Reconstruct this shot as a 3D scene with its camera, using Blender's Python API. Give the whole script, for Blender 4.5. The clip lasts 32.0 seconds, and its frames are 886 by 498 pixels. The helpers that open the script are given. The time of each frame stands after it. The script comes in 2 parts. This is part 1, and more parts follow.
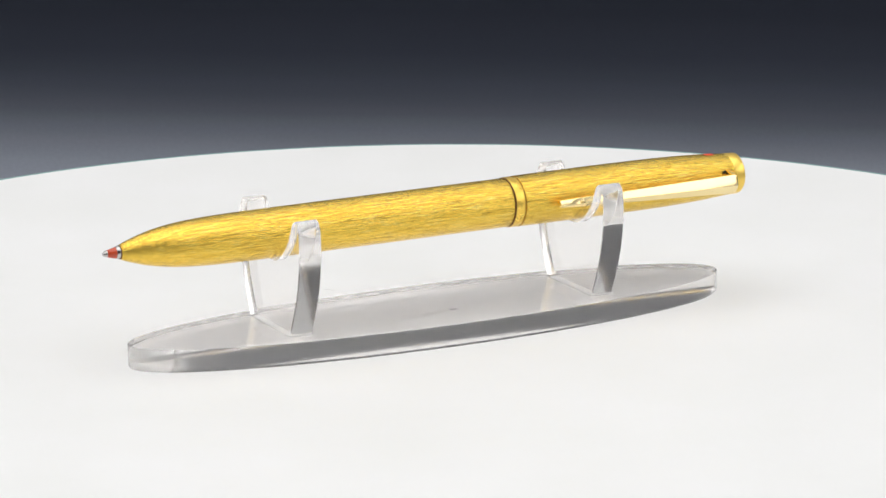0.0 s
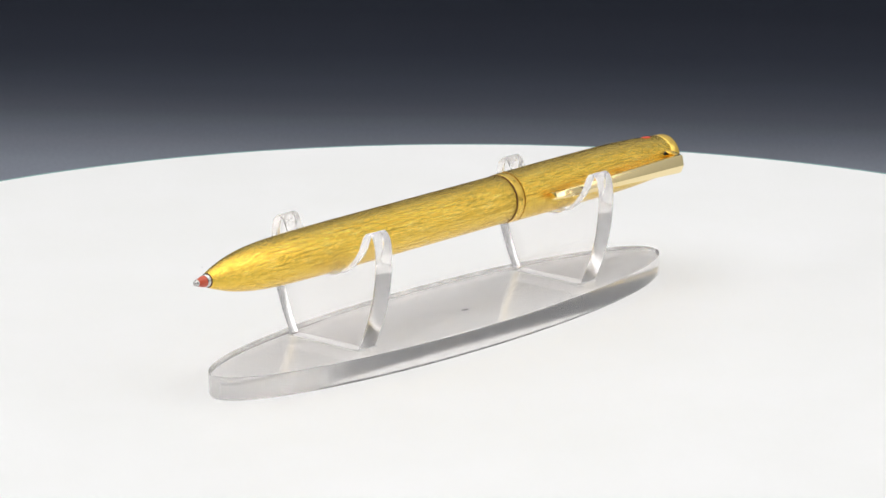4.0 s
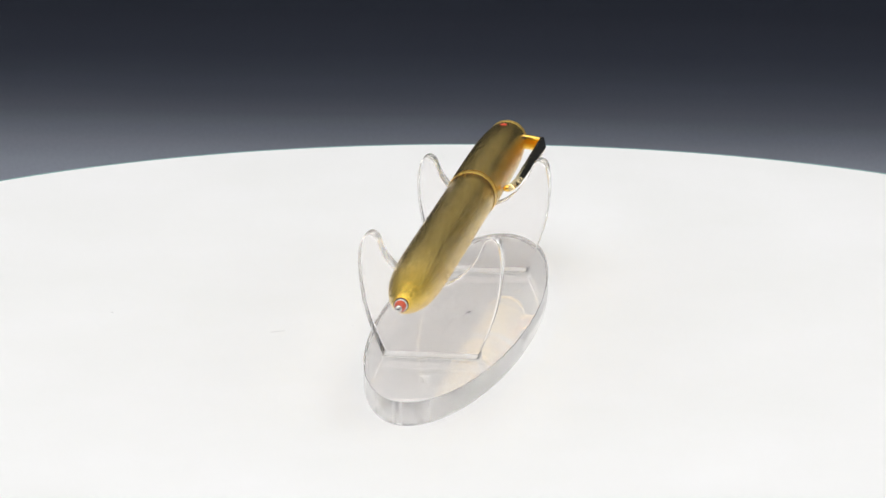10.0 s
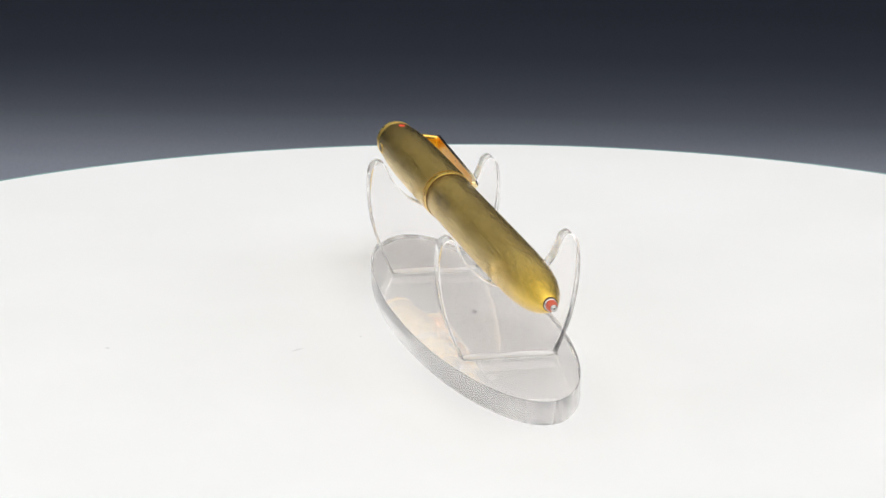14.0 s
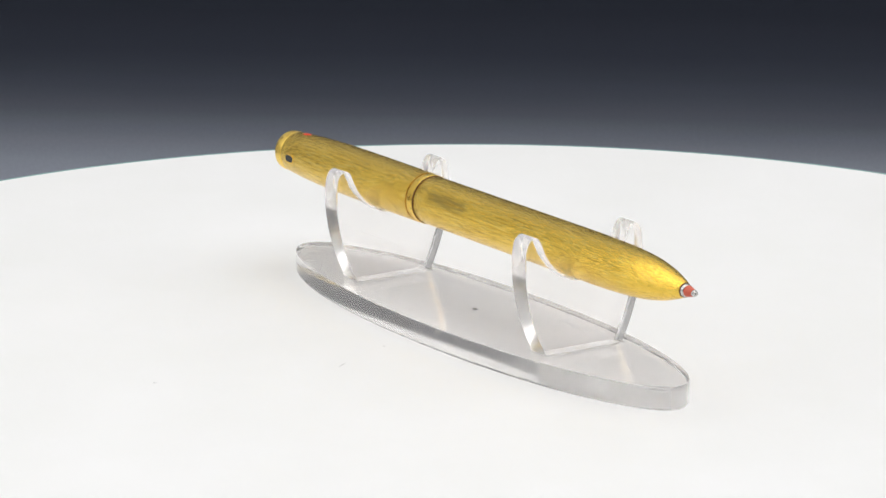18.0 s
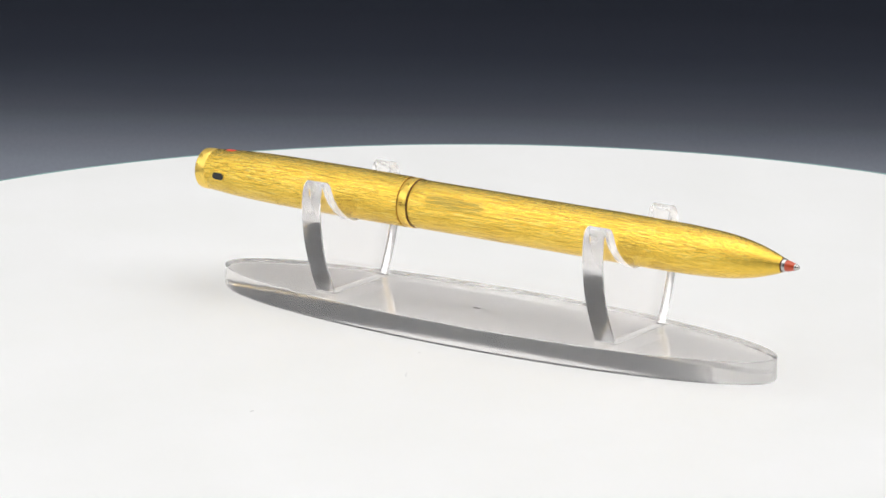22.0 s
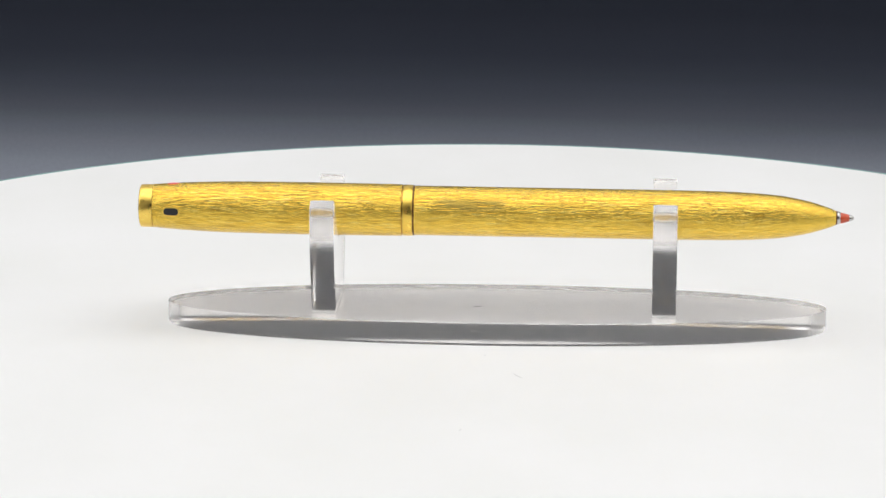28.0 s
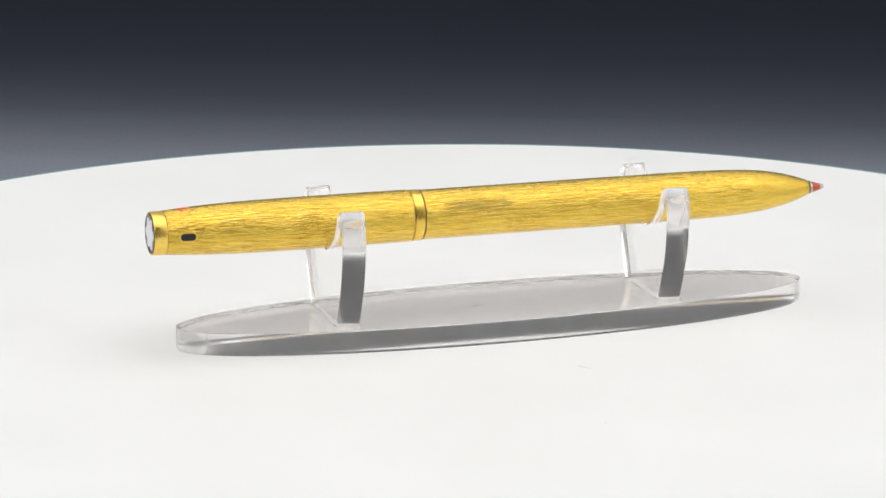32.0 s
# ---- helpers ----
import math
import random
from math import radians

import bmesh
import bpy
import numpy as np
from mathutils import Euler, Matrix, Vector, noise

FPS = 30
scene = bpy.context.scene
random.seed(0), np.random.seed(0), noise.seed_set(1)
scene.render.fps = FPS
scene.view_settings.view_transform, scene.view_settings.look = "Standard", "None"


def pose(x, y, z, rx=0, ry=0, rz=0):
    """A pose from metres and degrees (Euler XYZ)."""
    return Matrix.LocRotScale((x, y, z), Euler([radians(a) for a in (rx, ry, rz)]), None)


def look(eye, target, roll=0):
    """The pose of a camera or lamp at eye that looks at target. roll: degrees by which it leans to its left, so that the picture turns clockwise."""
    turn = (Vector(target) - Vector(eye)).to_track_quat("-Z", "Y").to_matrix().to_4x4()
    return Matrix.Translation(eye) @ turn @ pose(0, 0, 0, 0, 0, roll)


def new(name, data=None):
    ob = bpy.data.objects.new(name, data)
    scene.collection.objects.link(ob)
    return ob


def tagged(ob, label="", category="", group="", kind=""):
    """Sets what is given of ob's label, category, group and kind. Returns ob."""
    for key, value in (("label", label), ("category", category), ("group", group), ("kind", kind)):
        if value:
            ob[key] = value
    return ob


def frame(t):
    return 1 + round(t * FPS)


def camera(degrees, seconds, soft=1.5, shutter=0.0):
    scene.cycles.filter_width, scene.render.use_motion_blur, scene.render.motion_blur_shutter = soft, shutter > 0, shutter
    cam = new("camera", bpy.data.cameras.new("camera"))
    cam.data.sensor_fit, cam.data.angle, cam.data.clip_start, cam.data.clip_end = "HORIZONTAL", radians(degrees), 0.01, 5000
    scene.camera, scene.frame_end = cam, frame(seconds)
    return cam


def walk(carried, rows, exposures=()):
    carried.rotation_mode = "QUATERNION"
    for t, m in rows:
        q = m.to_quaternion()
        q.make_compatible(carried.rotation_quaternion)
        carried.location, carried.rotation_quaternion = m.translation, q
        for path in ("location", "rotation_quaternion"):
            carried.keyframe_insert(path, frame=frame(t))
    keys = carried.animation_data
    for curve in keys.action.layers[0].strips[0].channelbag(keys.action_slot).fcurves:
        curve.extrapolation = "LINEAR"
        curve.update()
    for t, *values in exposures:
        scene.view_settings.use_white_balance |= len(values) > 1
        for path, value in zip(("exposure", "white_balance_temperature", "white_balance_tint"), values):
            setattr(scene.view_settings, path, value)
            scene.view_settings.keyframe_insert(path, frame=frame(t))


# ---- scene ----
# A pen on a clear stand, turned slowly on a white turntable before a backdrop with painted light falloff.
# World origin: the turntable's axis, at the height of its white top.

START_ANGLE, TURN_RATE = -151.98, 5.3222          # degrees, degrees a second
EYE, TILT, YAW, FOCAL = (0.0, -0.6679, 0.1820), 75.948, 0.398, 6434.3

cam = camera(13.894, 32.0, soft=1.5)


def camera_pose(nudge):
    """The camera's pose, turned to its left by a small nudge (in thousandths of a picture's focal length)."""
    return pose(*EYE, TILT, 0, YAW + math.degrees(nudge / FOCAL))


# a slight settling pan in the first second, then nearly still
walk(cam, [(t, camera_pose(n)) for t, n in (
    (0.0, -12.0), (0.2, -6.4), (0.4, -1.8), (0.6, 1.6), (0.8, 3.8), (1.0, 4.8), (1.5, 4.7), (3.0, 4.1), (6.0, 2.5),
    (9.0, 2.0), (13.0, 0.8), (20.0, -1.0), (23.0, -1.2), (28.0, -0.4), (32.0, -0.4))],
     # the automatic exposure follows how much of the bright pen is in view
     exposures=((0.0, -0.03), (3.0, 0.0), (7.0, 0.01), (18.0, 0.01), (23.0, -0.01), (28.0, -0.03), (30.0, -0.04), (32.0, -0.02)))

# ---------------------------------------------------------------- light
world = bpy.data.worlds.new("studio_air")
world.use_nodes = True
world.node_tree.nodes["Background"].inputs["Color"].default_value = (0.9, 0.95, 1.0, 1)
world.node_tree.nodes["Background"].inputs["Strength"].default_value = 0.02
scene.world = world
scene.cycles.max_bounces, scene.cycles.transmission_bounces, scene.cycles.glossy_bounces = 32, 32, 16
scene.cycles.caustics_refractive = scene.cycles.caustics_reflective = True


def area_lamp(name, eye, target, width, depth, power, colour):
    data = bpy.data.lights.new(name, "AREA")
    data.shape, data.size, data.size_y, data.energy, data.color = "RECTANGLE", width, depth, power, colour
    ob = new(name, data)
    ob.matrix_basis = look(eye, target)
    return ob


area_lamp("overhead_softbox", (0.0, -0.10, 0.86), (0.0, -0.099, 0.0), 1.25, 1.08, 7.3, (1.0, 0.995, 0.99))
area_lamp("side_softbox", (0.68, -0.15, 0.30), (0.0, -0.10, 0.10), 0.70, 0.50, 1.6, (1.0, 0.995, 0.99))
area_lamp("side_softbox", (-0.68, -0.15, 0.30), (0.0, -0.10, 0.10), 0.70, 0.50, 1.6, (1.0, 0.995, 0.99))

# ---------------------------------------------------------------- materials


def material(name, colour, rough=0.5, metal=0.0, **extra):
    mat = bpy.data.materials.new(name)
    mat.use_nodes = True
    shader = mat.node_tree.nodes["Principled BSDF"]
    shader.inputs["Base Color"].default_value = (*colour, 1)
    shader.inputs["Roughness"].default_value = rough
    shader.inputs["Metallic"].default_value = metal
    for key, value in extra.items():
        shader.inputs[key.replace("_", " ")].default_value = value
    return mat


class Net:
    """Short hand for the nodes of one material."""

    def __init__(self, mat):
        self.tree, self.shader = mat.node_tree, mat.node_tree.nodes["Principled BSDF"]

    def node(self, kind, **settings):
        n = self.tree.nodes.new(kind)
        for key, value in settings.items():
            setattr(n, key, value)
        return n

    def link(self, a, b):
        self.tree.links.new(a, b)

    def put(self, socket, value):
        if hasattr(value, "is_output"):
            self.link(value, socket)
        else:
            socket.default_value = value

    def math(self, op, a, b=0.0, clamp=False):
        n = self.node("ShaderNodeMath", operation=op, use_clamp=clamp)
        self.put(n.inputs[0], a), self.put(n.inputs[1], b)
        return n.outputs[0]

    def xyz(self, x, y, z):
        n = self.node("ShaderNodeCombineXYZ")
        self.put(n.inputs[0], x), self.put(n.inputs[1], y), self.put(n.inputs[2], z)
        return n.outputs[0]

    def noise(self, vector, scale, detail=3.0, rough=0.55):
        n = self.node("ShaderNodeTexNoise")
        self.link(vector, n.inputs["Vector"])
        n.inputs["Scale"].default_value, n.inputs["Detail"].default_value, n.inputs["Roughness"].default_value = scale, detail, rough
        return n.outputs["Fac"]

    def ramp(self, fac, stops):
        n = self.node("ShaderNodeValToRGB")
        self.put(n.inputs[0], fac)
        el = n.color_ramp.elements
        while len(el) < len(stops):
            el.new(0.5)
        for e, (at, c) in zip(el, stops):
            e.position, e.color = at, (*c, 1) if len(c) == 3 else c
        return n.outputs["Color"]

    def mix(self, fac, a, b, blend="MIX"):
        n = self.node("ShaderNodeMix", data_type="RGBA", blend_type=blend)
        self.put(n.inputs[0], fac), self.put(n.inputs[6], a), self.put(n.inputs[7], b)
        return n.outputs[2]

    def remap(self, value, a, b, c=0.0, d=1.0):
        n = self.node("ShaderNodeMapRange")
        self.put(n.inputs[0], value)
        for k, v in enumerate((a, b, c, d)):
            n.inputs[k + 1].default_value = v
        return n.outputs[0]

    def bump(self, height, strength, distance):
        n = self.node("ShaderNodeBump")
        n.inputs["Strength"].default_value, n.inputs["Distance"].default_value = strength, distance
        self.link(height, n.inputs["Height"])
        self.link(n.outputs[0], self.shader.inputs["Normal"])


def brushed_gold(name, worn_patch=False):
    """Gold plate with a bark-like finish of short lengthwise strokes; the pen's axis is x."""
    mat = material(name, (0.95, 0.62, 0.09), 0.24, 1.0)
    net = Net(mat)
    sep = net.node("ShaderNodeSeparateXYZ")
    net.link(net.node("ShaderNodeTexCoord").outputs["Object"], sep.inputs[0])
    x, around = sep.outputs[0], net.math("ARCTAN2", sep.outputs[1], sep.outputs[2])
    radius = net.math("SQRT", net.math("ADD", net.math("MULTIPLY", sep.outputs[1], sep.outputs[1]), net.math("MULTIPLY", sep.outputs[2], sep.outputs[2])))
    # the strokes run together somewhat where the nose tapers
    spread = net.math("POWER", net.math("DIVIDE", radius, 0.0047), 0.6)
    ring_y, ring_z = net.math("MULTIPLY", net.math("SINE", around), spread), net.math("MULTIPLY", net.math("COSINE", around), spread)

    def stretched(along, across, shift):
        """Coordinates that are drawn out along the pen and run round it; both scales are per metre of surface."""
        return net.xyz(net.math("ADD", net.math("MULTIPLY", x, along), shift), net.math("MULTIPLY", ring_y, across * 0.0047), net.math("MULTIPLY", ring_z, across * 0.0047))

    strokes = net.noise(stretched(140.0, 3800.0, 0.0), 1.0, 4.0, 0.65)
    fine = net.noise(stretched(900.0, 12000.0, 3.0), 1.0, 3.0, 0.6)
    broad = net.noise(stretched(60.0, 640.0, 7.0), 1.0, 2.0, 0.5)
    chips = net.noise(stretched(620.0, 3900.0, 23.0), 1.0, 2.5, 0.6)
    height = net.math("ADD", net.math("ADD", strokes, net.math("MULTIPLY", chips, 1.1)), net.math("MULTIPLY", fine, 0.25))
    # the nose is worn smoother by use
    keep = net.remap(x, 0.044, 0.066, 1.0, 0.6)
    net.bump(net.math("MULTIPLY", height, keep), 0.64, 0.00024)
    grain = net.remap(net.math("ADD", strokes, net.math("MULTIPLY", fine, 0.35)), 0.46, 0.74)
    colour = net.mix(net.math("ADD", net.math("MULTIPLY", keep, grain), net.math("MULTIPLY", net.math("SUBTRACT", 1.0, keep), 0.6)), (0.72, 0.435, 0.046, 1), (0.95, 0.66, 0.112, 1))
    pits = net.math("ADD", net.noise(stretched(190.0, 4400.0, 11.0), 1.0, 3.5, 0.65), net.math("MULTIPLY", net.math("SUBTRACT", 0.5, chips), 0.45))
    colour = net.mix(net.math("MULTIPLY", net.remap(pits, 0.545, 0.63, 0.0, 0.60), keep), colour, (0.34, 0.18, 0.018, 1))
    # bright glints on the strokes are painted into the colour as pale gold
    painted_glint = net.noise(stretched(260.0, 5000.0, 19.0), 1.0, 3.0, 0.65)
    colour = net.mix(net.math("MULTIPLY", net.remap(painted_glint, 0.56, 0.66, 0.0, 0.7), keep), colour, (1.0, 0.83, 0.28, 1))
    colour = net.mix(net.remap(broad, 0.40, 0.75, 0.0, 0.2), colour, (0.84, 0.55, 0.075, 1))
    if worn_patch:
        u = net.math("MULTIPLY", net.math("SUBTRACT", 1.0, net.math("ABSOLUTE", net.math("MULTIPLY", net.math("SUBTRACT", x, 0.0006), 138.0)), True), 3.0, True)
        v = net.math("SUBTRACT", 1.0, net.math("ABSOLUTE", net.math("MULTIPLY", net.math("ADD", around, 1.10), 2.6)), True)
        patch = net.math("MULTIPLY", net.math("MULTIPLY", u, v), net.remap(strokes, 0.38, 0.60, 0.1, 2.4), True)
        colour = net.mix(net.math("MULTIPLY", patch, 0.72), colour, (0.36, 0.26, 0.07, 1))
    net.link(colour, net.shader.inputs["Base Color"])
    net.link(net.remap(strokes, 0.3, 0.7, 0.25, 0.13), net.shader.inputs["Roughness"])
    return mat


def polished_gold(name, colour=(0.95, 0.66, 0.16), rough=0.13):
    mat = material(name, colour, rough, 1.0)
    net = Net(mat)
    co = net.node("ShaderNodeTexCoord").outputs["Object"]
    net.link(net.remap(net.noise(co, 900.0, 3.0), 0.3, 0.7, rough * 0.7, rough * 1.5), net.shader.inputs["Roughness"])
    net.bump(net.noise(co, 2500.0, 2.0), 0.05, 0.00003)
    return mat


def clear_acrylic(name, rough, clear, tint=(0.984, 0.969, 0.962), scratches=None, saw_depth=0.03):
    """Cast acrylic; scratches: (scales along x, y and z, shear of x by z, haze where scratched)."""
    mat = material(name, tint, rough, 0.0, IOR=1.49, Transmission_Weight=clear)
    if scratches:
        net = Net(mat)
        sx, sy, sz, shear, haze = scratches
        sep = net.node("ShaderNodeSeparateXYZ")
        net.link(net.node("ShaderNodeTexCoord").outputs["Object"], sep.inputs[0])
        x, y, z = sep.outputs
        saw = net.noise(net.xyz(net.math("MULTIPLY", x, 800.0), net.math("MULTIPLY", y, 800.0), net.math("MULTIPLY", z, 6000.0)), 1.0, 3.0, 0.6)
        net.bump(saw, saw_depth, 0.00005)
        net.link(net.remap(saw, 0.35, 0.7, rough * 0.7, rough * 1.4), net.shader.inputs["Roughness"])
        marks = net.noise(net.xyz(net.math("ADD", net.math("MULTIPLY", x, sx), net.math("MULTIPLY", z, sx * shear)), net.math("MULTIPLY", y, sy), net.math("MULTIPLY", z, sz)), 1.0, 4.0, 0.7)
        net.link(net.remap(marks, 0.62, 0.72, clear, clear - haze), net.shader.inputs["Transmission Weight"])
    return mat


BARREL_GOLD = brushed_gold("brushed_gold_barrel", True)
CAP_GOLD = brushed_gold("brushed_gold_cap")
BRIGHT_GOLD = polished_gold("polished_gold", (0.95, 0.64, 0.14), 0.16)
PALE_GOLD = polished_gold("pale_polished_gold", (0.96, 0.79, 0.42), 0.12)
RING_GOLD = polished_gold("satin_gold", (0.92, 0.64, 0.14), 0.3)
BAND_GOLD = polished_gold("brushed_band_gold", (0.92, 0.63, 0.12), 0.28)
# clip's inner face: the cap's reflected gold is put into this rougher, warmer colour
INNER_GOLD = polished_gold("warm_inner_gold", (0.88, 0.52, 0.08), 0.34)
DARKER_GOLD = polished_gold("darker_gold", (0.50, 0.29, 0.06), 0.3)
STEEL = polished_gold("bright_steel", (0.55, 0.53, 0.51), 0.16)
RED = material("red_lacquer", (0.62, 0.075, 0.02), 0.3, 0.0, Coat_Weight=0.4)
ORANGE = material("orange_red_plastic", (0.85, 0.06, 0.02), 0.35)
SLOT_SHADE = material("shade_in_slots", (0.02, 0.02, 0.022), 0.5)
SEAM = material("dark_seam", (0.16, 0.070, 0.020), 0.4, 0.6)
INLAY_WHITE = material("white_inlay", (0.82, 0.83, 0.86), 0.25)
INLAY_DARK = material("dark_inlay", (0.10, 0.075, 0.06), 0.3)
ACRYLIC_FACE = clear_acrylic("clear_acrylic_face", 0.0, 0.985)
BASE_FACE = clear_acrylic("handled_acrylic_face", 0.006, 0.985, (0.992, 0.976, 0.967))
ACRYLIC_JOINT = clear_acrylic("whitish_glued_joint", 0.45, 0.35, (0.97, 0.97, 0.97))
ACRYLIC_EDGE = clear_acrylic("sawn_acrylic_edge", 0.16, 0.93, scratches=(2600.0, 300.0, 700.0, 0.8, 0.42))
PLATE_EDGE = clear_acrylic("polished_acrylic_edge", 0.14, 0.96, scratches=(3600.0, 120.0, 160.0, 0.0, 0.45))
CEMENT = clear_acrylic("set_cement", 0.2, 0.75, (0.97, 0.97, 0.965))
SPECK = material("grey_dust", (0.76, 0.76, 0.765), 0.9)
MARK = material("grey_casting_mark", (0.17, 0.165, 0.165), 0.6)


def white_top():
    mat = material("white_turntable_lacquer", (0.86, 0.862, 0.858), 0.55)
    net = Net(mat)
    co = net.node("ShaderNodeTexCoord").outputs["Object"]
    smear = net.noise(co, 26.0, 4.0, 0.6)
    grain = net.noise(co, 900.0, 2.0)
    tone = net.mix(net.remap(smear, 0.3, 0.7), (0.845, 0.848, 0.838, 1), (0.87, 0.87, 0.872, 1))
    net.link(net.mix(net.remap(grain, 0.66, 0.8, 0.0, 0.08), tone, (0.7, 0.7, 0.69, 1)), net.shader.inputs["Base Color"])
    net.link(net.remap(smear, 0.3, 0.7, 0.5, 0.62), net.shader.inputs["Roughness"])
    net.bump(grain, 0.03, 0.0001)
    return mat


WHITE_TOP = white_top()
FRINGE_GREEN = material("green_edge_fringe", (0.30, 0.50, 0.48), 0.25)


def falloff_backdrop():
    """A sheet with light falloff painted in to fit the camera's view, mid grey at its foot to charcoal above."""
    mat = material("painted_falloff_grey", (0.1, 0.1, 0.11), 0.85, 0.0, Specular_IOR_Level=0.1)
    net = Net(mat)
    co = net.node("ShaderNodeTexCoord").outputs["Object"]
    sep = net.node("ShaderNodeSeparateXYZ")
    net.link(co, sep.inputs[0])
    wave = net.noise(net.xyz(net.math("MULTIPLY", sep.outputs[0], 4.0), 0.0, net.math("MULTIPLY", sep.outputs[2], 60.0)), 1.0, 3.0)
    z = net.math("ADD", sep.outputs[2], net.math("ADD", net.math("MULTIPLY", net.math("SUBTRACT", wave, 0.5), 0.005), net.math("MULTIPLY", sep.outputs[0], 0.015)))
    k = FALLOFF_GAIN
    # the falloff of light up the sheet is put into this colour ramp
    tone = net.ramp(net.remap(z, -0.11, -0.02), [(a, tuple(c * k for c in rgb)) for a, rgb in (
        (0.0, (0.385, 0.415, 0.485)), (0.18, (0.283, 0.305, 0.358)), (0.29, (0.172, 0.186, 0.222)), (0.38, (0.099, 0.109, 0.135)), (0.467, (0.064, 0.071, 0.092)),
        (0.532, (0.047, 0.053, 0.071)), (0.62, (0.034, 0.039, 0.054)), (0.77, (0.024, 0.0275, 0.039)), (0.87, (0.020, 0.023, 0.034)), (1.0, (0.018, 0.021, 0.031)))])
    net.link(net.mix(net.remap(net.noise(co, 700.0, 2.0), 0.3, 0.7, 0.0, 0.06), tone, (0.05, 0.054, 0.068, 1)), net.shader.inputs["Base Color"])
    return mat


FALLOFF_GAIN = 1.3
FALLOFF_GREY = falloff_backdrop()


def tent_fabric():
    mat = material("white_tent_fabric", (0.8, 0.8, 0.8), 0.9)
    net = Net(mat)
    co = net.node("ShaderNodeTexCoord").outputs["Object"]
    net.link(net.mix(net.noise(co, 5.0, 4.0), (0.78, 0.78, 0.785, 1), (0.84, 0.84, 0.835, 1)), net.shader.inputs["Base Color"])
    net.bump(net.noise(co, 400.0, 2.0), 0.1, 0.001)
    return mat


TENT_WHITE = tent_fabric()
ROOM_DARK = material("dim_room_grey", (0.17, 0.172, 0.18), 0.95)
TABLE_GREY = material("grey_laminate", (0.12, 0.12, 0.125), 0.6)

# ---------------------------------------------------------------- building blocks


def mesh_object(name, bm, mats, smooth_angle=35.0):
    me = bpy.data.meshes.new(name)
    bm.normal_update()
    limit = radians(smooth_angle)
    for e in bm.edges:
        e.smooth = len(e.link_faces) == 2 and e.calc_face_angle(0.0) < limit
    for f in bm.faces:
        f.smooth = True
    bm.to_mesh(me)
    bm.free()
    for m in mats if isinstance(mats, (list, tuple)) else [mats]:
        me.materials.append(m)
    return new(name, me)


def part(name, bm, mats, parent, label="", smooth_angle=35.0):
    ob = mesh_object(name, bm, mats, smooth_angle)
    ob.parent = parent
    return tagged(ob, label)


def box(bm, x0, x1, y0, y1, z0, z1):
    v = [bm.verts.new((x, y, z)) for x in (x0, x1) for y in (y0, y1) for z in (z0, z1)]
    for q in ((0, 1, 3, 2), (4, 6, 7, 5), (0, 4, 5, 1), (2, 3, 7, 6), (0, 2, 6, 4), (1, 5, 7, 3)):
        bm.faces.new([v[k] for k in q])


def lathe(profile, segments=96, axis="x"):
    """A turned body from (along, radius) pairs; a radius of 0 closes it in a point."""
    bm = bmesh.new()
    rings = []
    for a, r in profile:
        if r <= 0:
            rings.append([bm.verts.new((a, 0, 0) if axis == "x" else (0, 0, a))])
            continue
        ring = []
        for k in range(segments):
            c, s = r * math.cos(2 * math.pi * k / segments), r * math.sin(2 * math.pi * k / segments)
            ring.append(bm.verts.new((a, c, s) if axis == "x" else (c, s, a)))
        rings.append(ring)
    for one, two in zip(rings, rings[1:]):
        for k in range(segments):
            j = (k + 1) % segments
            if len(one) == 1 and len(two) > 1:
                bm.faces.new((one[0], two[j], two[k]))
            elif len(two) == 1 and len(one) > 1:
                bm.faces.new((one[k], one[j], two[0]))
            elif len(one) > 1:
                bm.faces.new((one[k], one[j], two[j], two[k]))
    bmesh.ops.recalc_face_normals(bm, faces=bm.faces)
    return bm


def curve_through(points, steps):
    """A smooth line through the points (Catmull-Rom)."""
    pts = [Vector(p) for p in points]
    pts = [2 * pts[0] - pts[1], *pts, 2 * pts[-1] - pts[-2]]
    out = []
    for a, b, c, d in zip(pts, pts[1:], pts[2:], pts[3:]):
        for k in range(steps):
            t = k / steps
            out.append(0.5 * (2 * b + (c - a) * t + (2 * a - 5 * b + 4 * c - d) * t * t + (3 * b - a - 3 * c + d) * t ** 3))
    out.append(pts[-2])
    return out


def bevelled_prism(outline, levels, place, edge_slot=1, last_slot=1):
    """A flat plate from a closed outline (counter-clockwise) and (height, inset) levels; place() maps (u, v, height) to a point."""
    n = len(outline)
    normals = []
    for k in range(n):
        e = (outline[(k + 1) % n] - outline[k - 1]).normalized()
        normals.append(Vector((e.y, -e.x)))
    bm = bmesh.new()
    rings = [[bm.verts.new(place(p.x - m.x * inset, p.y - m.y * inset, h)) for p, m in zip(outline, normals)] for h, inset in levels]
    for one, two in zip(rings, rings[1:]):
        for k in range(n):
            j = (k + 1) % n
            f = bm.faces.new((one[k], one[j], two[j], two[k]))
            f.material_index = last_slot if k == n - 1 else edge_slot
    bm.faces.new(list(reversed(rings[0])))
    bm.faces.new(rings[-1])
    bmesh.ops.recalc_face_normals(bm, faces=bm.faces)
    return bm


# ---------------------------------------------------------------- the setting
def wall(name, *size, mat=TENT_WHITE):
    bm = bmesh.new()
    box(bm, *size)
    return tagged(mesh_object(name, bm, mat), kind="structure")


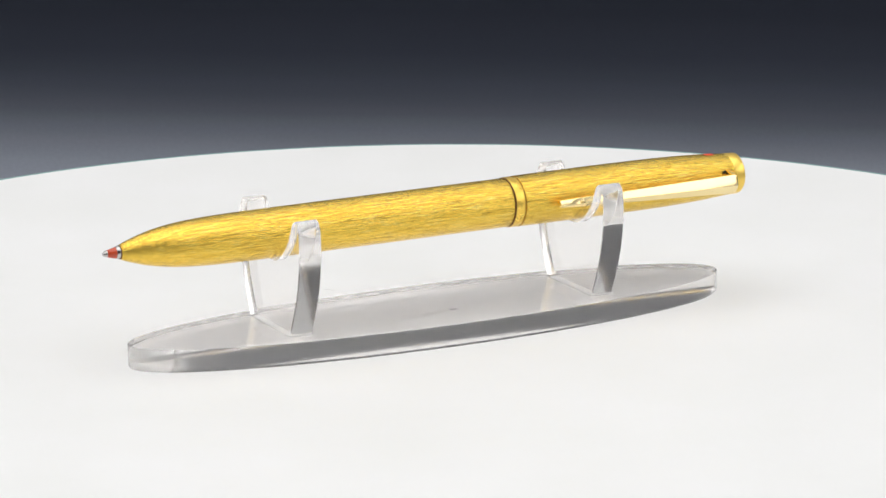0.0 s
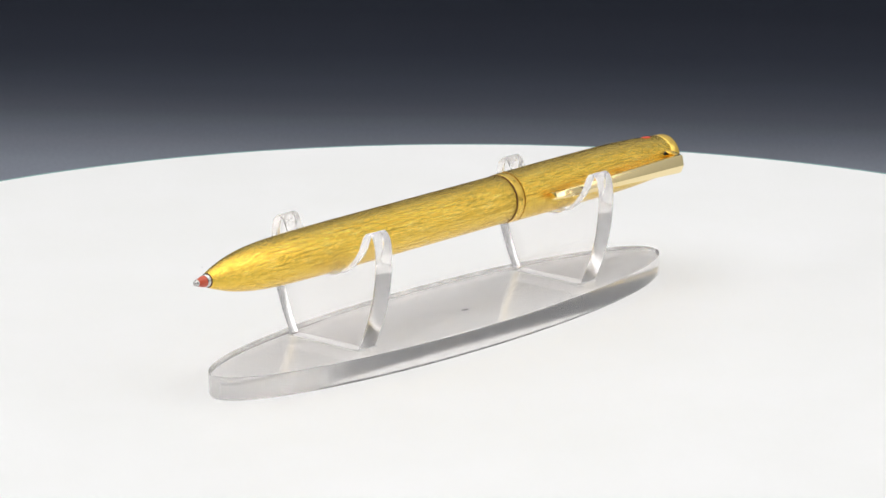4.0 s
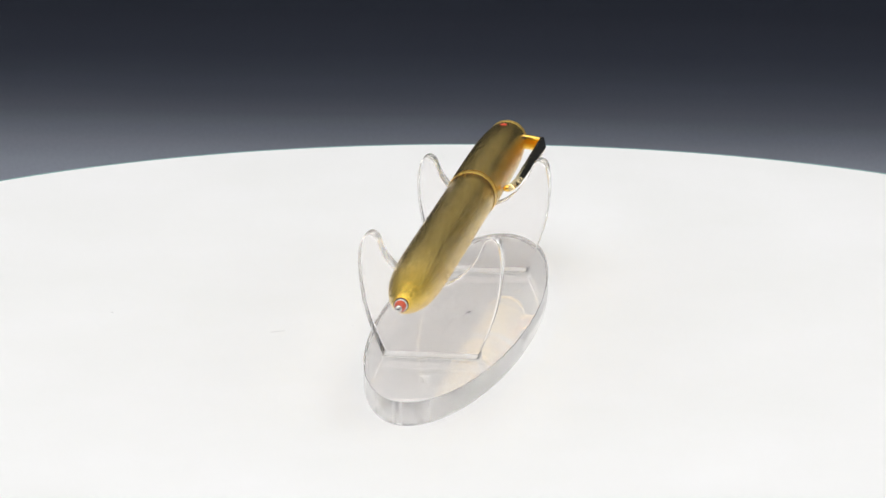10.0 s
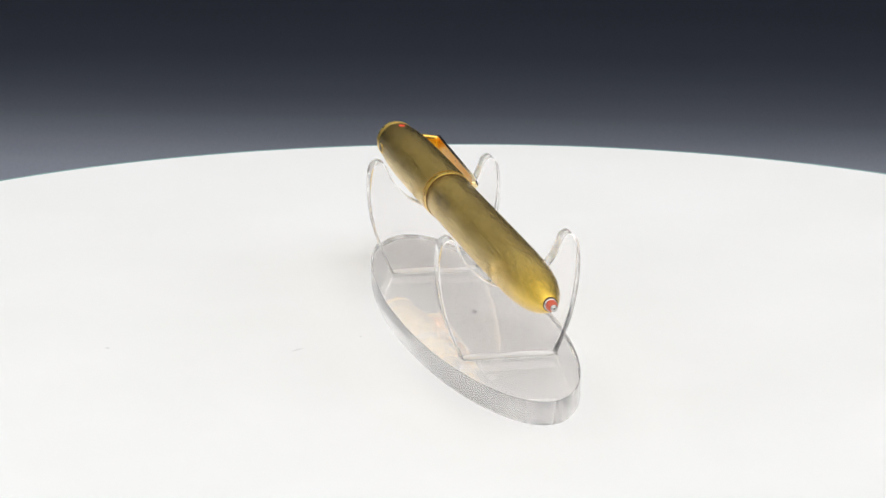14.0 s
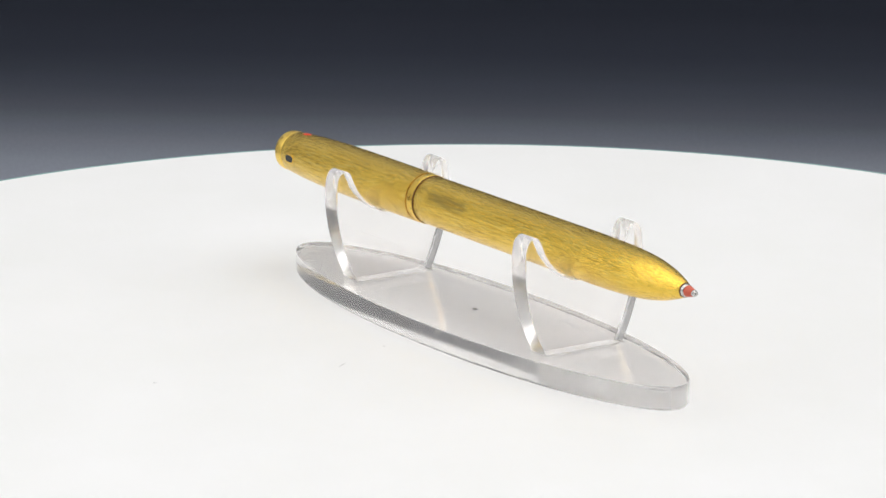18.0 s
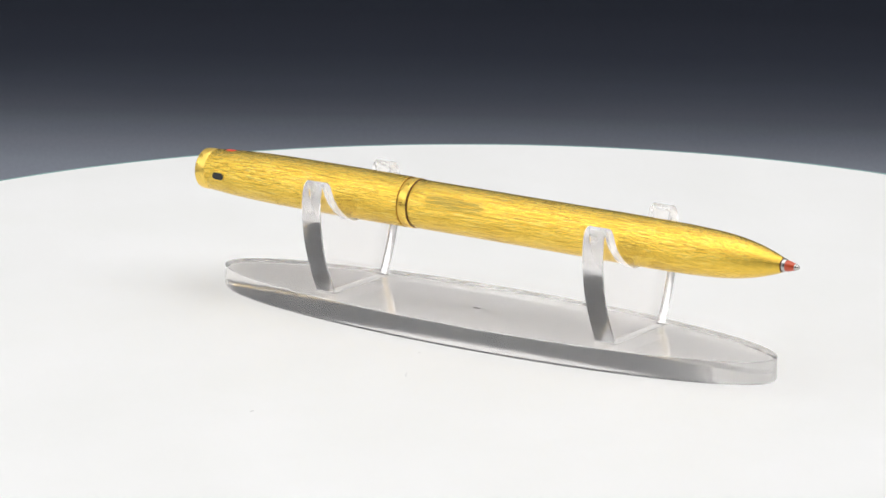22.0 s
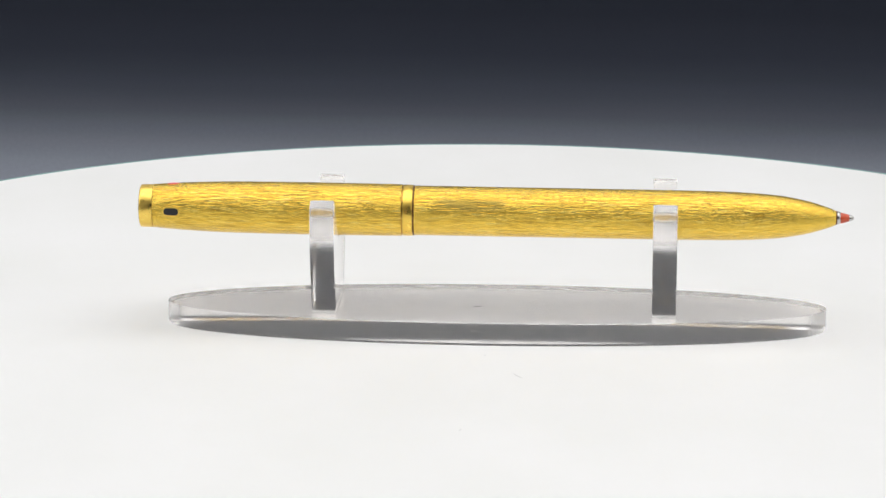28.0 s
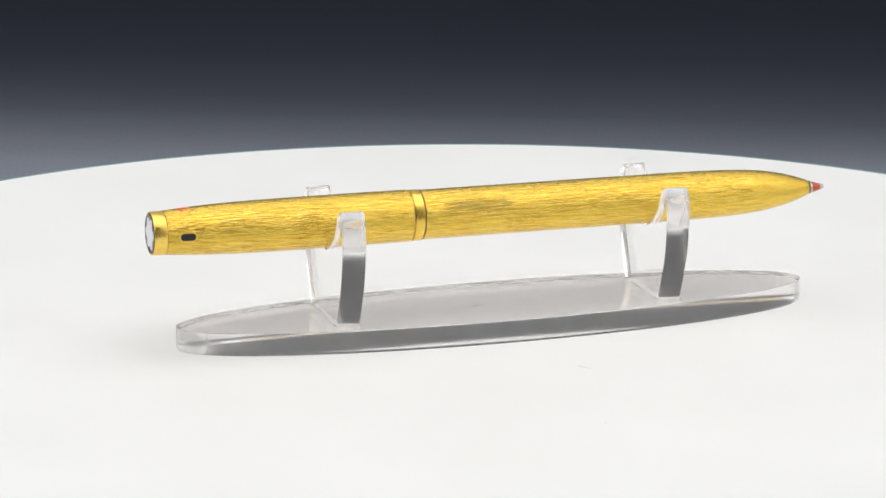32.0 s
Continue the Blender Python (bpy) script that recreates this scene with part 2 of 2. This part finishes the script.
# a white light tent stands round the table
wall("floor", -0.75, 0.75, -1.35, 0.75, -0.80, -0.75)
wall("wall_north", -0.75, 0.75, 0.70, 0.75, -0.75, 0.90)
# unseen wall behind the camera, coloured dark to stand in for the dim room
wall("wall_south", -0.75, 0.75, -1.35, -1.30, -0.75, 0.90, mat=ROOM_DARK)
wall("wall_east", 0.70, 0.75, -1.30, 0.70, -0.75, 0.90)
wall("wall_west", -0.75, -0.70, -1.30, 0.70, -0.75, 0.90)
wall("ceiling", -0.75, 0.75, -1.35, 0.75, 0.90, 0.95)


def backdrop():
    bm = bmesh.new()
    # the unseen top edge is set for dark reflections in acrylic and gold
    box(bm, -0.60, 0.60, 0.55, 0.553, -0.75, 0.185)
    return tagged(mesh_object("backdrop", bm, FALLOFF_GREY), "matt backdrop with painted light falloff, mid grey below and charcoal above", "backdrop", kind="structure")


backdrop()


def table():
    top = new("table")
    tagged(top, "plain grey laminate table under the turntable", "table")
    bm = bmesh.new()
    box(bm, -0.55, 0.55, -0.24, 0.24, -0.075, -0.05)
    bmesh.ops.bevel(bm, geom=bm.edges[:], offset=0.003, segments=2, affect="EDGES")
    part("tabletop", bm, TABLE_GREY, top)
    for x in (-0.5, 0.5):
        for y in (-0.2, 0.2):
            bm = bmesh.new()
            box(bm, x - 0.02, x + 0.02, y - 0.02, y + 0.02, -0.75, -0.075)
            part("leg", bm, TABLE_GREY, top)
    return top


table()

# ---------------------------------------------------------------- the turntable
DISC_RADIUS = 0.1605


def dust(parent, x, y, length, width, turn, seed):
    rnd = random.Random(seed)
    bm = bmesh.new()
    n = 7
    line = [Vector((length * (k / (n - 1) - 0.5), length * 0.05 * rnd.uniform(-1, 1), 0)) for k in range(n)]
    rows = []
    for k, p in enumerate(line):
        w = width * (0.35 + math.sin(math.pi * k / (n - 1)))
        rows.append([bm.verts.new(p + Vector((0, w * c, 0.00006 + w * s))) for c, s in ((-1, 0), (0, 0.8), (1, 0), (0, -0.1))])
    for a, b in zip(rows, rows[1:]):
        for k in range(4):
            bm.faces.new((a[k], a[(k + 1) % 4], b[(k + 1) % 4], b[k]))
    bm.faces.new(rows[0]), bm.faces.new(list(reversed(rows[-1])))
    bmesh.ops.recalc_face_normals(bm, faces=bm.faces)
    ob = part("dust_speck", bm, SPECK, parent, "grey fleck of dust")
    ob.matrix_basis = pose(x, y, 0, 0, 0, turn)


def turntable():
    top = new("turntable")
    tagged(top, "round white display turntable with an added green band at its edge", "turntable")
    r = DISC_RADIUS - 0.0010
    part("disc", lathe([(0, 0), (0, 0.04), (0, 0.09), (0, r - 0.0001), (-0.0002, r), (-0.008, r), (-0.008, 0.03), (-0.008, 0)], 256, "z"), WHITE_TOP, top)
    # green band added to imitate the lens's colour fringe along the disc's edge
    part("rim", lathe([(-0.0004, r + 0.00002), (0.0, r + 0.0002), (0.0, r + 0.0008), (-0.0006, DISC_RADIUS), (-0.0080, DISC_RADIUS), (-0.0085, r + 0.00002), (-0.0004, r + 0.00002)], 256, "z"),
         FRINGE_GREEN, top, "thin green band added for the lens's colour fringe")
    part("drive_base", lathe([(-0.0082, 0), (-0.0082, 0.085), (-0.0475, 0.092), (-0.05, 0.09), (-0.05, 0)], 96, "z"), TABLE_GREY, top)
    for k, (x, y, length, width, turn) in enumerate(((0.01090, -0.03480, 0.0032, 0.00008, -56), (0.00440, -0.02155, 0.0007, 0.00009, 30),
                                                     (0.00240, -0.06910, 0.0009, 0.00010, 70))):
        dust(top, x, y, length, width, turn, k)
    return top


# ---------------------------------------------------------------- the acrylic stand
STAND_X, STAND_Y, BASE_HEIGHT, SHEET = 0.00547, -0.00075, 0.0044, 0.0045


# the plates' edges are sawn flat and lightly eased at the corners: (share of half the thickness, inset)
EDGE_EASE = ((-1.0, 0.00016), (-0.94, 0.00002), (-0.90, 0.0), (0.90, 0.0), (0.94, 0.00002), (1.0, 0.00016))


def cradle_outline():
    """The plate's outline, foot to valley and down again; millimetres across and up. The side away from the clip is cut a little wider."""
    outer = curve_through([(8.4, 0.0), (10.4, 4.8), (11.75, 9.0), (12.5, 13.3), (12.75, 17.0), (12.6, 19.6), (12.1, 21.4), (10.95, 22.3), (9.75, 21.75),
                           (9.0, 20.2), (8.2, 18.4), (6.8, 16.5), (5.0, 14.8), (2.7, 13.45), (0.0, 13.2)], 5)
    half = [Vector((p.x, p.y)) * 0.001 for p in outer]
    return half + [Vector((-1.04 * p.x, p.y)) for p in reversed(half[:-1])]


def glue_bead(half_x, y0, y1, seed):
    """A thin uneven bead of set cement round a plate's foot, thicker at its two ends."""
    rnd = random.Random(seed)
    corners = [(half_x, y0), (half_x, y1), (-half_x, y1), (-half_x, y0)]
    path = []
    for (ax, ay), (bx, by) in zip(corners, corners[1:] + corners[:1]):
        n = 9 if ay == by else 30
        path += [(ax + (bx - ax) * k / n, ay + (by - ay) * k / n) for k in range(n)]
    bm = bmesh.new()
    rings = []
    for k, (x, y) in enumerate(path):
        a, b = Vector(path[k - 1]), Vector(path[(k + 1) % len(path)])
        along = (b - a).normalized()
        out = Vector((along.y, -along.x))
        near_end = max(0.0, 1.0 - min(y1 - y, y - y0) / 0.0018)
        r = (0.00007 + 0.00020 * near_end) * rnd.uniform(0.55, 1.35)
        rings.append([bm.verts.new((x + out.x * r * c, y + out.y * r * c, max(r * s, -0.00002))) for c, s in ((-0.6, 0.0), (-0.4, 0.9), (0.2, 1.1), (0.75, 0.6), (1.1, 0.0))])
    for p, q in zip(rings, rings[1:] + rings[:1]):
        for k in range(5):
            bm.faces.new((p[k], p[(k + 1) % 5], q[(k + 1) % 5], q[k]))
    bmesh.ops.recalc_face_normals(bm, faces=bm.faces)
    return bm


def pen_stand():
    top = new("pen_stand")
    tagged(top, "clear acrylic pen stand with an oval base and two cradle plates", "pen stand")
    a, b = 0.06246, 0.01453
    oval = [Vector((a * math.cos(2 * math.pi * k / 220), b * math.sin(2 * math.pi * k / 220))) for k in range(220)]
    h = BASE_HEIGHT
    solid = bevelled_prism(oval, ((0.00006, 0.00030), (0.00055, 0), (h - 0.00007, 0), (h, 0.00007)), lambda u, v, w: (u, v, w))
    strip = solid.copy()
    for bm, unwanted in ((solid, 1), (strip, 0)):
        bmesh.ops.delete(bm, geom=[f for f in bm.faces if f.material_index == unwanted], context="FACES")
    base = part("base", solid, [BASE_FACE], top, "thick clear oval base", 60.0)
    base.visible_shadow = False
    for f in strip.faces:
        f.material_index = 0
    part("sawn_edge", strip, [ACRYLIC_EDGE], base, "finely sawn edge", 20.0).visible_shadow = False
    for x in (0.0373 - STAND_X, -0.0264 - STAND_X):
        s = SHEET / 2
        ob = part("cradle_plate", bevelled_prism(cradle_outline(), [(s * a, b) for a, b in EDGE_EASE], lambda u, v, w: (w, u, v), last_slot=2), [ACRYLIC_FACE, PLATE_EDGE, ACRYLIC_JOINT], top)
        ob.matrix_basis = pose(x, 0, h + 0.00003)
        ob.visible_shadow = False
        part("cement_bead", glue_bead(s, -0.00874, 0.0084, round(x * 1e5)), CEMENT, ob, "uneven bead of clear set cement")
    bm = lathe([(0.00014, 0), (0.00014, 0.0009), (0.00010, 0.0010)], 20, "z")
    mark = part("casting_mark", bm, MARK, top, "small grey mark in the underside of the base")
    mark.matrix_basis = Matrix.Translation((0.0019 - STAND_X, 0.0006 - STAND_Y, 0)) @ Matrix.Rotation(radians(-8), 4, "Z") @ Matrix.Diagonal((0.95, 0.48, 1, 1))
    return top


# ---------------------------------------------------------------- the pen (its axis is x, tip forward)
MM = 0.001


def mm(*pairs):
    return [(a * MM, r * MM) for a, r in pairs]


def side_plate(outline, depth, middle, height_y, slope=0.0):
    """A small flat inlay from an outline (x, z) on the pen's side, in metres, facing the way of y's sign; slope: the cap's taper."""
    sign = 1 if height_y > 0 else -1
    bm = bmesh.new()
    low = [bm.verts.new((x, height_y + sign * (slope * (x - middle) - depth), z)) for x, z in outline]
    high = [bm.verts.new((x, height_y + sign * slope * (x - middle), z)) for x, z in outline]
    n = len(outline)
    for k in range(n):
        j = (k + 1) % n
        bm.faces.new((low[k], low[j], high[j], high[k]))
    bm.faces.new(high), bm.faces.new(list(reversed(low)))
    bmesh.ops.recalc_face_normals(bm, faces=bm.faces)
    return bm


def stadium(cx, cz, length, width, n=10):
    r = width / 2
    out = []
    for side in (1, -1):
        for k in range(n + 1):
            t = -math.pi / 2 + math.pi * k / n
            out.append((cx + side * ((length - width) / 2 + r * math.cos(t)), cz + side * r * math.sin(t)))
    return out


def ballpoint_pen():
    top = new("ballpoint_pen")
    tagged(top, "gold-plated ballpoint pen with a brushed bark finish, resting in its stand", "pen")
    nose = curve_through([(69.3, 1.28), (68.6, 1.62), (67.2, 2.12), (64.1, 3.03), (60.0, 3.82), (56.0, 4.24), (51.0, 4.50), (45.0, 4.62), (38.0, 4.66)], 6)
    barrel = [(p.x, p.y) for p in nose] + [(a, 4.67) for a in range(34, -10, -4)] + [(-9.6, 4.67), (-9.9, 4.60), (-10.0, 4.2), (-10.0, 0)]
    part("barrel", lathe(mm((69.3, 0), *barrel)), BARREL_GOLD, top, "brushed gold barrel with a darker worn patch")
    part("seam", lathe(mm((-9.88, 4.3), (-9.88, 4.72), (-9.95, 4.76), (-10.14, 4.76), (-10.14, 4.3))), SEAM, top)
    part("seam", lathe(mm((-11.95, 4.3), (-11.95, 4.70), (-12.25, 4.70), (-12.25, 4.3))), DARKER_GOLD, top)
    part("centre_band", lathe(mm((-10.12, 4.2), (-10.12, 4.72), (-10.22, 4.80), (-11.8, 4.84), (-11.92, 4.80), (-11.96, 4.2))), BAND_GOLD, top, "polished gold band")
    for z in (0.95, 0.55):
        bm = bmesh.new()
        box(bm, -11.55 * MM, -11.05 * MM, -4.86 * MM, -4.5 * MM, (z - 0.11) * MM, (z + 0.11) * MM)
        part("engraving", bm, DARKER_GOLD, top, "tiny engraved mark")
    cap = curve_through([(-12.25, 4.87), (-18.0, 4.91), (-26.0, 4.93), (-34.0, 4.92), (-42.0, 4.87), (-48.0, 4.74), (-53.0, 4.52), (-57.0, 4.26), (-59.25, 4.08)], 5)
    part("cap", lathe(mm((-12.15, 0), *[(p.x, p.y) for p in cap], (-59.3, 4.0), (-59.3, 0))), CAP_GOLD, top)
    part("end_ring", lathe(mm((-59.35, 3.4), (-59.35, 4.02), (-59.5, 4.08), (-61.55, 4.02), (-61.70, 3.97), (-61.77, 3.88), (-61.70, 3.80), (-61.45, 3.78), (-61.45, 3.3))), RING_GOLD, top, "satin gold end ring")
    inlay = part("end_inlay", lathe(mm((-61.25, 3.79), (-61.75, 3.79), (-61.85, 3.70), (-61.87, 3.5), (-61.81, 3.4), (-61.81, 0))), INLAY_DARK, top, "dark inlay with a plain white emblem")
    bm = bmesh.new()
    ring = [((2.75 + 0.42 * math.cos(6 * t)) * MM * math.cos(t), (2.75 + 0.42 * math.cos(6 * t)) * MM * math.sin(t)) for t in [2 * math.pi * k / 96 for k in range(96)]]
    low = [bm.verts.new((-61.79 * MM, y, z)) for y, z in ring]
    high = [bm.verts.new((-61.88 * MM, y * 0.99, z * 0.99)) for y, z in ring]
    for k in range(96):
        bm.faces.new((low[k], low[(k + 1) % 96], high[(k + 1) % 96], high[k]))
    bm.faces.new(high)
    bmesh.ops.recalc_face_normals(bm, faces=bm.faces)
    part("emblem", bm, INLAY_WHITE, inlay, "plain white emblem")

    # writing tip
    part("tip_seam", lathe(mm((69.2, 1.1), (69.25, 1.31), (69.48, 1.30), (69.5, 1.1))), SEAM, top, "dark seam before the collar")
    part("tip_collar", lathe(mm((69.45, 1.0), (69.5, 1.22), (69.7, 1.21), (69.95, 1.14), (70.08, 1.07), (70.12, 1.0), (70.12, 0))), STEEL, top, "bright steel collar")
    part("tip_cone", lathe(mm((70.05, 0.95), (70.14, 1.04), (70.5, 0.99), (71.72, 0.64), (71.78, 0.58), (71.78, 0))), RED, top, "red lacquered cone")
    part("writing_point", lathe(mm((71.72, 0.5), (71.75, 0.60), (71.95, 0.62), (72.1, 0.56), (72.18, 0.46), (72.3, 0.45), (72.45, 0.40), (72.58, 0.26), (72.62, 0))), STEEL, top, "bright steel point")

    # red mark on the upper side; dark plates in the sides paint the slots' shade
    bm = bmesh.new()
    outline = stadium(-55.6 * MM, 0, 2.2 * MM, 1.25 * MM, 8)
    ring = []
    for u, v in outline:
        r = (4.40 + (u / MM + 55.6) * 0.055) * MM
        ring.append([bm.verts.new((u, math.sin(v / r) * q, math.cos(v / r) * q)) for q in (r - 0.0003, r + 0.00001)])
    for p, q in zip(ring, ring[1:] + ring[:1]):
        bm.faces.new((p[0], q[0], q[1], p[1]))
    bm.faces.new([p[1] for p in ring])
    bmesh.ops.recalc_face_normals(bm, faces=bm.faces)
    part("colour_mark", bm, ORANGE, top, "small orange-red colour mark")
    rim = part("slot", side_plate(stadium(-55.6 * MM, -0.1 * MM, 3.35 * MM, 1.8 * MM), 0.0009, -55.6 * MM, -4.42 * MM, 0.06), BAND_GOLD, top, "oval slot with a bright lip")
    part("slot_shade", side_plate(stadium(-55.6 * MM, -0.1 * MM, 2.85 * MM, 1.35 * MM), 0.0008, -55.6 * MM, -4.44 * MM, 0.06), SLOT_SHADE, rim, "dark plate for the shade inside the slot")
    part("slot", side_plate(stadium(-57.0 * MM, 1.15 * MM, 1.5 * MM, 1.25 * MM), 0.0008, -57.0 * MM, 4.12 * MM, 0.06), SLOT_SHADE, top, "dark plate for the shade in the clip's slot")

    # clip: a flat tapered bar that stands off the cap, folded into it at the end
    bm = bmesh.new()
    bar = [(-57.45, 7.55, 8.05, -1.35, 1.15), (-57.35, 7.50, 8.30, -1.65, 1.46), (-57.10, 7.48, 8.52, -1.82, 1.68), (-56.4, 7.48, 8.60, -1.88, 1.79),
           (-22.6, 6.95, 8.06, -0.70, 1.07), (-20.4, 6.65, 7.86, -0.64, 0.92), (-19.2, 6.3, 7.60, -0.62, 0.82), (-18.6, 6.1, 7.42, -0.60, 0.78), (-18.4, 6.2, 7.2, -0.48, 0.66)]
    rows = []
    for x, y0, y1, z0, z1 in bar:
        c, ridge = 0.12, z0 + 0.41 * (z1 - z0)
        rows.append([bm.verts.new((x * MM, y * MM, z * MM)) for y, z in (
            (y0, z0 + c), (y0 + c, z0), (y1 - 0.70, z0), (y1 - 0.05, ridge - 0.05), (y1, ridge + 0.05), (y1 - 0.42, z1 - c), (y1 - 0.52, z1), (y0, z1))])
    for p, q in zip(rows, rows[1:]):
        for k in range(8):
            bm.faces.new((p[k], p[(k + 1) % 8], q[(k + 1) % 8], q[k])).material_index = 1 if k in (7, 0) else 0
    bm.faces.new(rows[0]), bm.faces.new(list(reversed(rows[-1])))
    bmesh.ops.recalc_face_normals(bm, faces=bm.faces)
    clip = part("clip", bm, [PALE_GOLD, INNER_GOLD], top, "polished pale gold clip", 25.0)
    bm = bmesh.new()
    fold = curve_through([(-57.75, 3.2), (-57.7, 4.6), (-57.55, 5.6), (-57.2, 6.6), (-56.9, 7.2), (-56.55, 7.7)], 3)
    rows = []
    for p in fold:
        # rounded section, 1.7 mm thick along the pen and 3 mm across
        rows.append([bm.verts.new(((p.x - 0.1 + 0.85 * sx * max(abs(math.cos(t)), 0.0) ** 0.6) * MM, p.y * MM, (0.55 - 0.09 * (p.y - 3.2) + 1.48 * sz * abs(math.sin(t)) ** 0.45) * MM))
                     for t in [2 * math.pi * (k + 0.5) / 20 for k in range(20)] for sx, sz in [(math.copysign(1, math.cos(t)), math.copysign(1, math.sin(t)))]])
    for p, q in zip(rows, rows[1:]):
        for k in range(20):
            bm.faces.new((p[k], p[(k + 1) % 20], q[(k + 1) % 20], q[k]))
    bm.faces.new(rows[0]), bm.faces.new(list(reversed(rows[-1])))
    bmesh.ops.recalc_face_normals(bm, faces=bm.faces)
    foot = part("clip_foot", lathe(mm((-0.80, 0), (-0.72, 0.32), (-0.45, 0.62), (0.0, 0.78), (0.45, 0.66), (0.72, 0.36), (0.80, 0)), 24), BRIGHT_GOLD, clip, "rounded gold clip foot")
    foot.matrix_basis = pose(-0.0195, 0.00590, -0.00025) @ Matrix.Diagonal((1, 1.25, 0.9, 1))
    part("clip_arm", bm, BRIGHT_GOLD, clip, "folded gold arm")
    return top


TURNTABLE, STAND, PEN = turntable(), pen_stand(), ballpoint_pen()
STAND_PLACE = pose(STAND_X, STAND_Y, 0)
PEN_PLACE = pose(0, -0.00118, 0.02247, 0, 0.32, 0.20)


# ---------------------------------------------------------------- what moves
def motions():
    times = [0.0, 0.1, 0.25] + [0.5 * k for k in range(1, 64)] + [31.75, 31.9, 32.0]
    for thing, place in ((TURNTABLE, pose(0, 0, 0)), (STAND, STAND_PLACE), (PEN, PEN_PLACE)):
        walk(thing, [(t, pose(0, 0, 0, 0, 0, START_ANGLE + TURN_RATE * t) @ place) for t in times])


motions()
